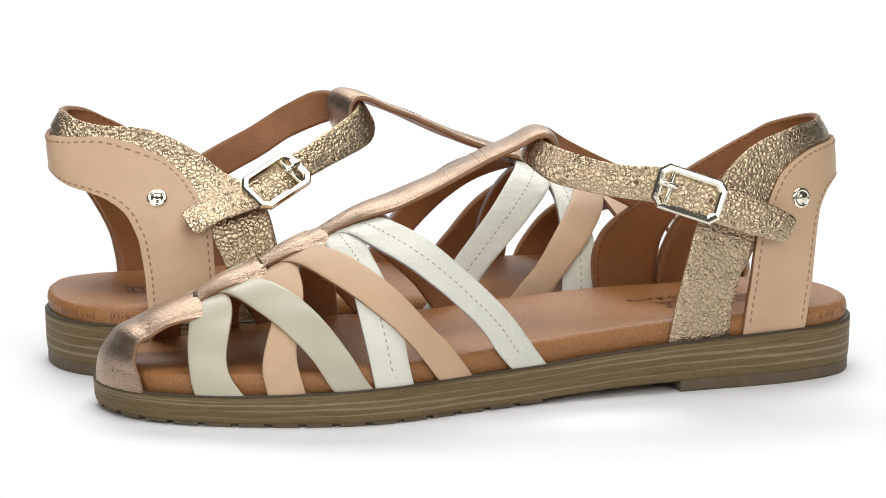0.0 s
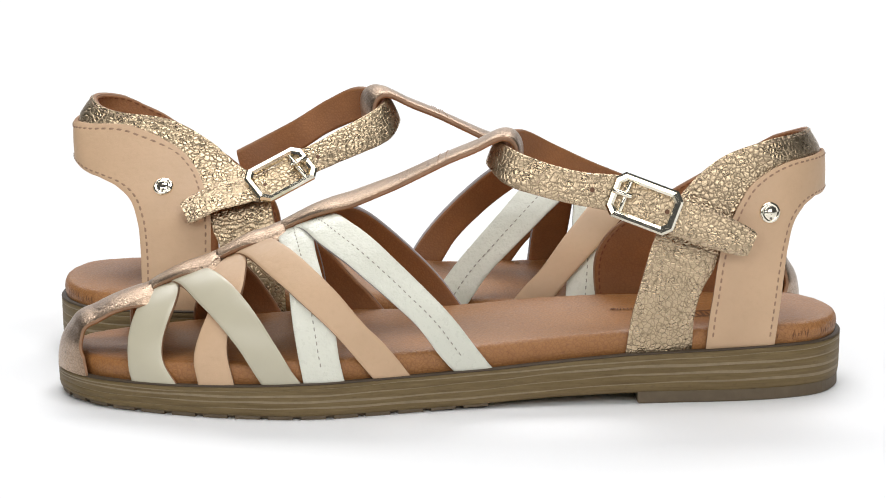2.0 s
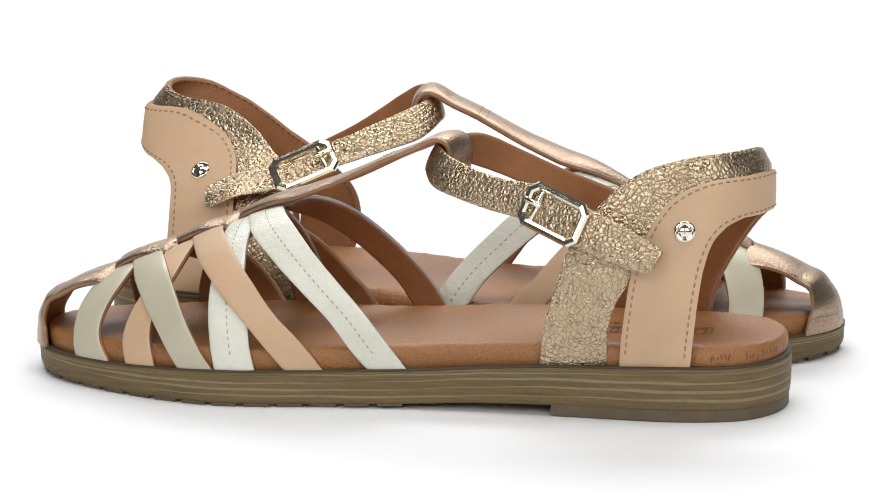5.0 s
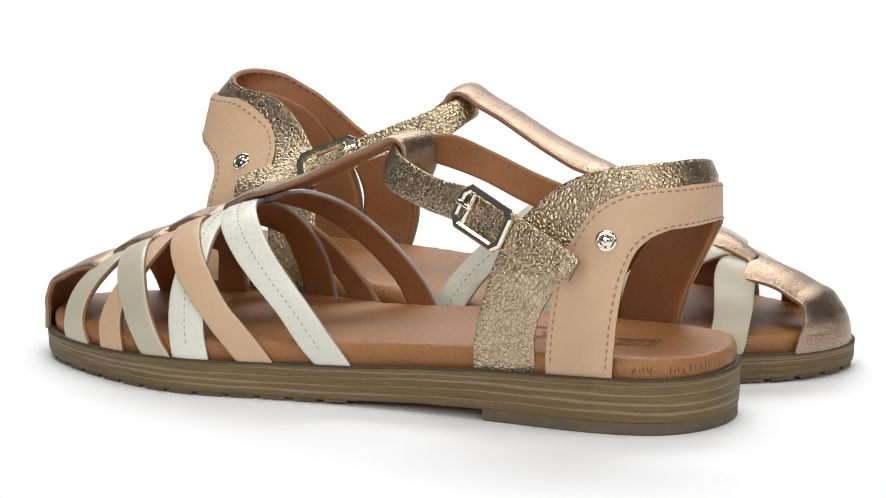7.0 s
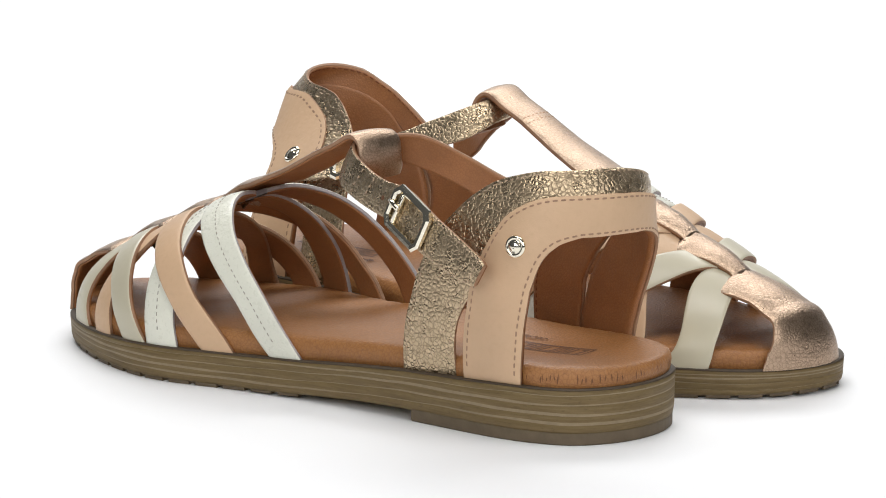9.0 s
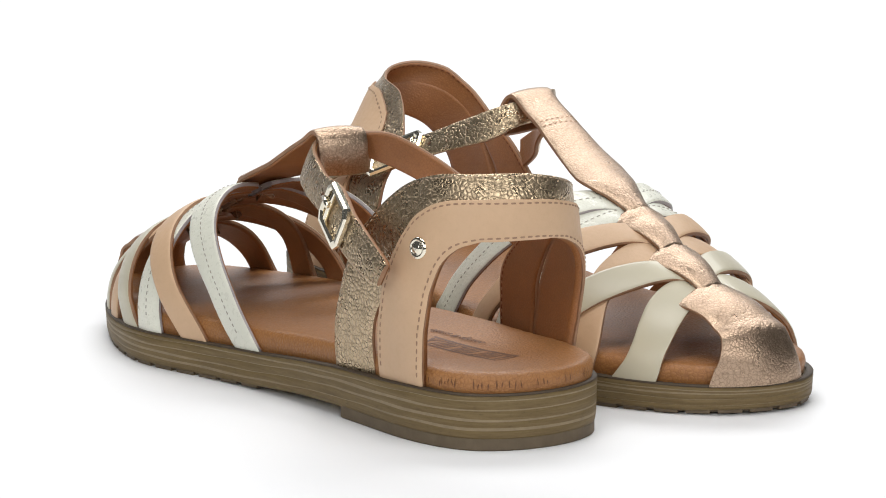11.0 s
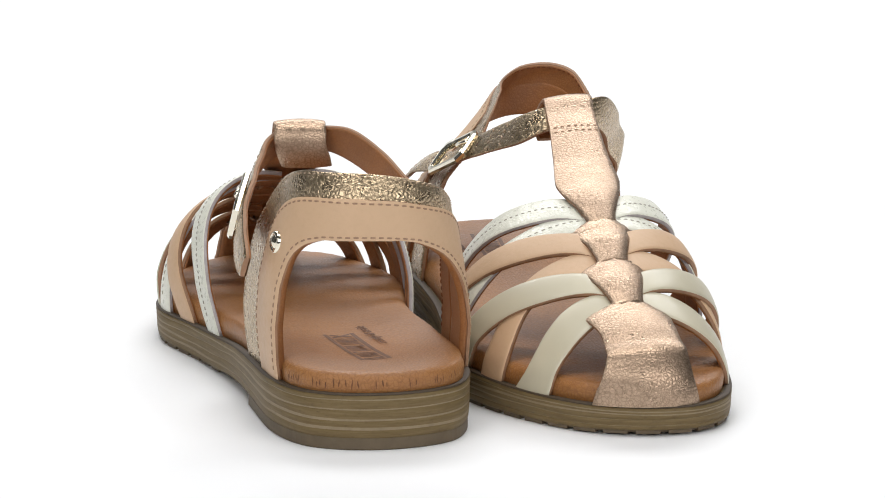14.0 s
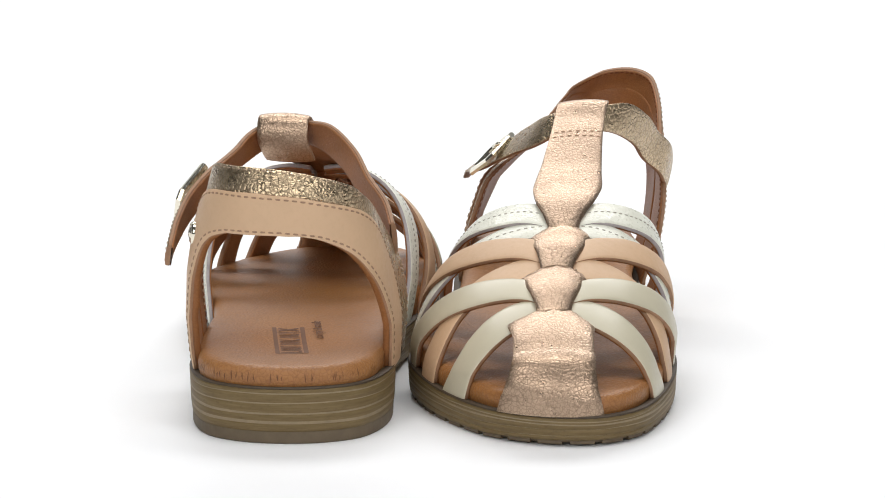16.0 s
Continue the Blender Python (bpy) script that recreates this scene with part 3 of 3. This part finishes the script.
def build_band(mk):
    n = 320
    c = spline(BAND, n)
    lat = np.array([0.12, 1.0, 0.0])
    g = np.zeros((n, len(ACROSS), 3))
    for j, a in enumerate(ACROSS):
        g[:, j] = c[:, :3] + lat * (a * c[:, 3] / 2)[:, None]
        along = np.gradient(c[:, :3], axis=0)
        nrm = np.cross(along, np.broadcast_to(lat, along.shape))
        nrm /= np.linalg.norm(nrm, axis=1)[:, None]
        if nrm[n // 2][2] < 0:
            nrm = -nrm
        bow = np.interp(g[:, j, 1], TOE[:, 1], TOE[:, 0]) - np.interp(c[:, 1], TOE[:, 1], TOE[:, 0])
        g[:, j, 0] += np.interp(c[:, 2], [12, 24], [0.8, 0.55]) * bow * np.clip((36 - c[:, 2]) / 20, 0, 1) - 0.12 * (a * c[:, 3] / 2) * np.clip((36 - c[:, 2]) / 20, 0, 1)
        sag = np.interp(c[:, 0], [130, 170, 185, 225, 245], [0.03, 0.09, 0.13, 0.12, 0.06]) * c[:, 3] * a * a
        g[:, j] -= nrm * (sag + c[:, 4] * a * a)[:, None]
    ob, top, nn = mk.ribbon("toe_band", g, 1.5, [M_ROSE, M_EDGE], M_LINING, out=lambda q: np.gradient(q, axis=0)[:, :, [2, 1, 0]] * np.array([1, 0, -1]),
                            lift=1.6, label="rose-gold leather centre band looped over the ankle strap", bulge=0.3)
    row = int(np.argmin(np.abs(c[:, 0] - 124) + (np.arange(n) > n * 0.85) * 99))
    for r in (row, row - 4):
        mk.stitches(top[r, 1:-1], nn[r, 1:-1], ob, M_THREAD, 2.4, 1.6, 0.45)


def heel_ribbon(front, rear, n):
    a, b = spline(front, n), spline(rear, n)
    g = between(a, b)
    return heel(g[:, :, 0], g[:, :, 1])


def build_heel(mk):
    away = lambda q: q - np.array([42, 1, 0]) - q * np.array([0, 0, 1])
    U = heel_u
    top = [(74.8, 16.1), (73, 29), (70, 40), (66, 53), (61.5, 62), (57, 67.5), (50, 74.5), (40.5, 80.5), (28, 84), (18, 85)]
    low = [(53, 16.9), (52.3, 29), (50, 37), (46, 44), (42, 53), (38, 61), (33, 67), (26, 71), (18, 73), (12, 73.5)]
    itop = [(77, 15.4), (79, 27), (78.5, 37), (74, 45), (64, 52.5), (54, 59), (44, 65), (34, 70.5), (26, 75), (18, 79.5)]
    ilow = [(57, 16), (56, 30), (54, 40), (48, 49), (41, 56), (33, 62), (26, 66.5), (19, 70), (13, 72)]
    a = [(U(x), z) for x, z in top] + [(112, 84.6)] + [(U(x, True), z) for x, z in reversed(itop)]
    b = [(U(x), z) for x, z in low] + [(112, 73.5)] + [(U(x, True), z) for x, z in reversed(ilow)]
    ob, tp, nn = mk.ribbon("heel_quarter", heel_ribbon(a, b, 110), 1.3, [M_BRONZE, M_EDGE], M_LINING, out=away, label="crackled bronze metallic leather heel quarter", bulge=0.25)
    mk.stitches(tp[3:-3, 1] * 0.35 + tp[3:-3, 2] * 0.65, nn[3:-3, 2], ob, M_THREAD_DARK, 2.3, 1.6, 0.4)
    mk.stitches((tp[3:-3, 1] * 0.2 + tp[3:-3, 2] * 0.8) - nn[3:-3, 2] * 1.95, -nn[3:-3, 2], ob, M_THREAD_RUST, 2.4, 1.7, 0.5)
    mk.stitches(tp[3:24, 7] * 0.4 + tp[3:24, 6] * 0.6, nn[3:24, 7], ob, M_THREAD_DARK, 2.3, 1.6, 0.4)
    top = [(48.6, 17.9), (47.6, 28), (46, 38.6), (44.5, 48), (41.5, 57), (37, 65.5), (32.3, 71.3), (24.4, 76.0), (15.6, 77.8)]
    low = [(27.8, 18.3), (26.4, 31), (24.8, 42.5), (23.4, 50), (21, 57.5), (17.5, 62), (13.5, 64.3), (11, 65)]
    if mk.slump:
        top = [(x, z + 4.0 * min(1, max(0, (46 - x) / 8))) for x, z in top]
    itop = [(56.5, 16.9), (56, 28), (51.5, 41), (43, 53), (33, 63), (22, 70.5), (12, 75)]
    ilow = [(35, 17.1), (33, 30), (29, 40), (23, 50), (17, 57.5), (12, 62), (9.5, 64)]
    a = [(U(x), z) for x, z in top] + [(112, 77.8)] + [(U(x, True), z) for x, z in reversed(itop)]
    b = [(U(x), z) for x, z in low] + [(112, 65.2)] + [(U(x, True), z) for x, z in reversed(ilow)]
    ob, tp, nn = mk.ribbon("heel_strap", heel_ribbon(a, b, 110), 1.3, [M_PEACH, M_EDGE], M_LINING, out=away, lift=1.45, label="matt peach nubuck heel strap", bulge=0.2, lining_drop=2.0)
    mk.stitches(tp[2:-2, 1] * 0.2 + tp[2:-2, 2] * 0.8, nn[2:-2, 2], ob, M_THREAD, 2.6, 1.8, 0.65)
    mk.stitches(tp[2:-2, 7] * 0.2 + tp[2:-2, 6] * 0.8, nn[2:-2, 6], ob, M_THREAD, 2.6, 1.8, 0.65)
    # rivet
    c = heel(heel_u(28.0), 62.0) + np.array([-0.3, 2.75, 0])
    disc(mk, "rivet", c, np.array([-0.26, 1, 0.1]), 3.6)


def frame_of(normal, up=(0, 0, 1)):
    n = np.array(normal, float) / np.linalg.norm(normal)
    x = np.cross(np.array(up, float), n)
    x /= np.linalg.norm(x)
    return x, np.cross(n, x), n


def disc(mk, name, c, normal, r):
    x, y, n = frame_of(normal)
    mk.hold(c, x, y, 4.0)
    rings = []
    for f, h in ((1.0, -0.6), (1.0, 0.25), (0.93, 0.75), (0.8, 1.0), (0.72, 1.0), (0.66, 0.8), (0.6, 0.78), (0.5, 1.15), (0.3, 1.5), (0.02, 1.6)):
        ring = [c + x * r * f * math.cos(t) + y * r * f * math.sin(t) + n * h for t in np.linspace(0, 2 * math.pi, 28, endpoint=False)]
        rings.append(np.array(ring))
    ob = mk.rings(name, rings, M_METAL, label="polished pale-gold domed rivet")
    pts, faces = [], []
    for k in range(3):
        t = k * 2.094 + 0.5
        d, e = x * math.cos(t) + y * math.sin(t), -x * math.sin(t) + y * math.cos(t)
        b = len(pts)
        pts += [c + d * 0.3 + e * 0.22 + n * 1.62, c + d * 0.3 - e * 0.22 + n * 1.62, c + d * 2.0 - e * 0.5 + n * 1.16, c + d * 2.3 + e * 0.5 + n * 1.1]
        faces.append((b, b + 1, b + 2, b + 3))
    mk.mesh("engraving", pts, faces, M_DARK_METAL, ob, label="dark engraved mark")
    mk.stiff = None


STRAP_TOP = [(32.5, 38, 57), (38, 37.8, 60), (45, 37.3, 63.5), (57, 35.5, 68.5), (66, 32.8, 72), (75, 30, 74.5), (88, 27.5, 75.5), (98, 24.5, 77.5), (108, 21, 81),
             (113, 15.5, 83.5), (113.5, 9, 84), (110, 2, 84.6), (104, -6, 84), (94, -14.5, 78), (82, -20, 71.5), (70, -26.5, 65.5), (58, -29.8, 60)]
STRAP_LOW = [(36.5, 39.5, 49), (43, 39.8, 50.7), (50, 39.5, 52.8), (62, 37.8, 57), (71, 35.4, 60.5), (80, 32.6, 63.5), (92, 29.8, 65.5), (103, 27, 68), (112.5, 23, 70.8),
             (117, 16, 75), (117, 9, 76), (113, 1, 76), (107, -5.5, 73.5), (97, -12.5, 68.5), (86, -18, 62), (75, -25.8, 55.5), (63, -30.2, 49)]


def build_ankle_strap(mk):
    n = 130
    a, b = spline(STRAP_TOP, n), spline(STRAP_LOW, n)
    away = lambda q: q - np.array([70, 0, 0]) - q * np.array([0, 0, 1])
    for i, f in ((0, 0.16), (1, 0.04), (2, 0.0)):
        a[i], b[i] = a[i] + (b[i] - a[i]) * f / 2, b[i] + (a[i] - b[i]) * f / 2
    ob, tp, nn = mk.ribbon("ankle_strap", between(a, b), 1.4, [M_BRONZE, M_EDGE], M_LINING, out=away, label="crackled bronze ankle strap", bulge=0.35)
    for j, q in ((1, 2), (7, 6)):
        mk.stitches((tp[2:26, j] + tp[2:26, q]) / 2, nn[2:26, j], ob, M_THREAD_DARK, 2.2, 1.5, 0.4)
    mk.stitches(tp[2, 1:-1], nn[2, 1:-1], ob, M_THREAD_DARK, 2.2, 1.5, 0.4)
    run = np.linalg.norm(a - np.array([92, 26.5, 76]), axis=1)
    for r in (int(np.argmin(run)), int(np.argmin(run)) + 6):
        mk.stitches(tp[r, 1:-1], nn[r, 1:-1], ob, M_THREAD_DARK, 2.2, 1.5, 0.4)
    # punched holes
    for x in (61.5, 86.0):
        r = int(np.argmin(np.abs(tp[:60, 4, 0] - x)))
        c, q = tp[r, 4], nn[r, 4]
        e1, e2, e3 = frame_of(q)
        ring = [c + (e1 * math.cos(t) + e2 * math.sin(t)) * 0.8 + e3 * 0.06 for t in np.linspace(0, 2 * math.pi, 14, endpoint=False)]
        mk.mesh("punched_hole", ring, [tuple(range(14))], M_STAMP, ob, label="dark punched hole")
    # buckle frame: a chamfered rectangle, with its bar and prong
    tl, tr, bl, br = (np.array(v, float) for v in ((77, 30.6, 77.0), (56.5, 37, 69.8), (81, 33.8, 62.6), (61, 39.6, 55.5)))
    c = (tl + tr + bl + br) / 4
    ex = (tr - tl + br - bl) / 2
    lx = np.linalg.norm(ex)
    ex /= lx
    ey = (tl - bl + tr - br) / 2
    ly = np.linalg.norm(ey)
    ey /= ly
    nz = np.cross(ex, ey)
    if nz[1] < 0:
        nz = -nz
    ey = np.cross(nz, ex) * (1 if np.dot(np.cross(nz, ex), ey) > 0 else -1)
    c = c + nz * 1.6
    hx, hy, ch = lx / 2 + 0.5, ly / 2 - 0.1, 2.7

    def octagon(d, h, cc):
        x, y = hx - d, hy - d
        q = max(0.4, cc)
        return np.array([c + ex * u + ey * v + nz * h for u, v in ((x - q, y), (x, y - q), (x, -y + q), (x - q, -y), (-x + q, -y), (-x, -y + q), (-x, y - q), (-x + q, y))])

    mk.hold(c - nz * 1.6, ex, ey, 9.0)
    loops = [octagon(0.0, -0.9, ch), octagon(-0.1, 0.2, ch), octagon(0.55, 0.95, ch - 0.3), octagon(1.6, 1.05, ch - 0.6), octagon(2.4, 0.4, ch - 1.1), octagon(2.55, -0.9, ch - 1.2), octagon(0.0, -0.9, ch)]
    bk = mk.rings("buckle", loops, M_METAL, ob, smooth=False, label="polished pale-gold octagonal buckle")

    def rod(name, p, q, r, flat=1.0):
        d = (q - p) / np.linalg.norm(q - p)
        u = np.cross(d, nz)
        u /= np.linalg.norm(u)
        rr = []
        for f, s in ((0, 0.6), (0.06, 1), (0.94, 1), (1, 0.6)):
            rr.append(np.array([p + (q - p) * f + (u * math.cos(t) + nz * math.sin(t) * flat) * r * s for t in np.linspace(0, 2 * math.pi, 12, endpoint=False)]))
        mk.rings(name, rr, M_METAL, bk, cap_top=True, cap_bottom=True)

    rod("bar", c - ex * (hx - 5.0) + ey * (hy - 2) - nz * 0.3, c - ex * (hx - 5.0) - ey * (hy - 2) - nz * 0.3, 0.9)
    rod("prong", c - ex * (hx - 0.6) + nz * 1.0 + ey * 0.6, c - ex * (hx - 7.4) + nz * 1.3 + ey * 0.6, 0.95)
    mk.stiff = None


def sandal(side, slump, label):
    thing = tagged(new("sandal"), label, "sandal", "pair of sandals")
    mk = Maker(thing, side, slump)
    build_sole(mk)
    build_footbed(mk)
    build_straps(mk)
    build_band(mk)
    build_heel(mk)
    build_ankle_strap(mk)
    return thing


# ---- the place ----
def sweep_floor():
    bm = bmesh.new()
    prof = [(-4.0, 0.0), (2.6, 0.0)] + [(2.6 + 1.4 * math.sin(a), 1.4 - 1.4 * math.cos(a)) for a in np.linspace(0.1, math.pi / 2, 12)] + [(4.0, 3.2)]
    rows = [[bm.verts.new((x, y, z)) for x in (-4.0, 4.0)] for y, z in prof]
    for a, b in zip(rows, rows[1:]):
        f = bm.faces.new((a[0], a[1], b[1], b[0]))
        f.smooth = True
    me = bpy.data.meshes.new("floor")
    bm.to_mesh(me)
    me.materials.append(M_FLOOR)
    return tagged(new("floor", me), "plain white seamless studio sweep", kind="structure")


sweep_floor()
left = sandal(1, 0.0, "buckled sandal of woven white, peach and bronze leather straps")
right = sandal(-1, 1.0, "buckled woven strap sandal, its heel strap slumped inwards")


def motions():
    """Both sandals ride on a slow turntable."""
    for thing, x, y, yaw in ((left, 0.13660, -0.0004, 197.05), (right, -0.13252, -0.00945, 21.57)):
        rows = []
        for i in range(33):
            t = i * 0.5
            turn = -(6.9581 * t - 0.0141 * t * (16 - t) - 0.001025 * t * (16 - t) * (t - 8))
            spin = pose(0, 0, 0, 0, 0, turn)
            rows.append((t, spin @ pose(x, y, 0.0, 0, 0, yaw)))
        walk(thing, rows)


motions()
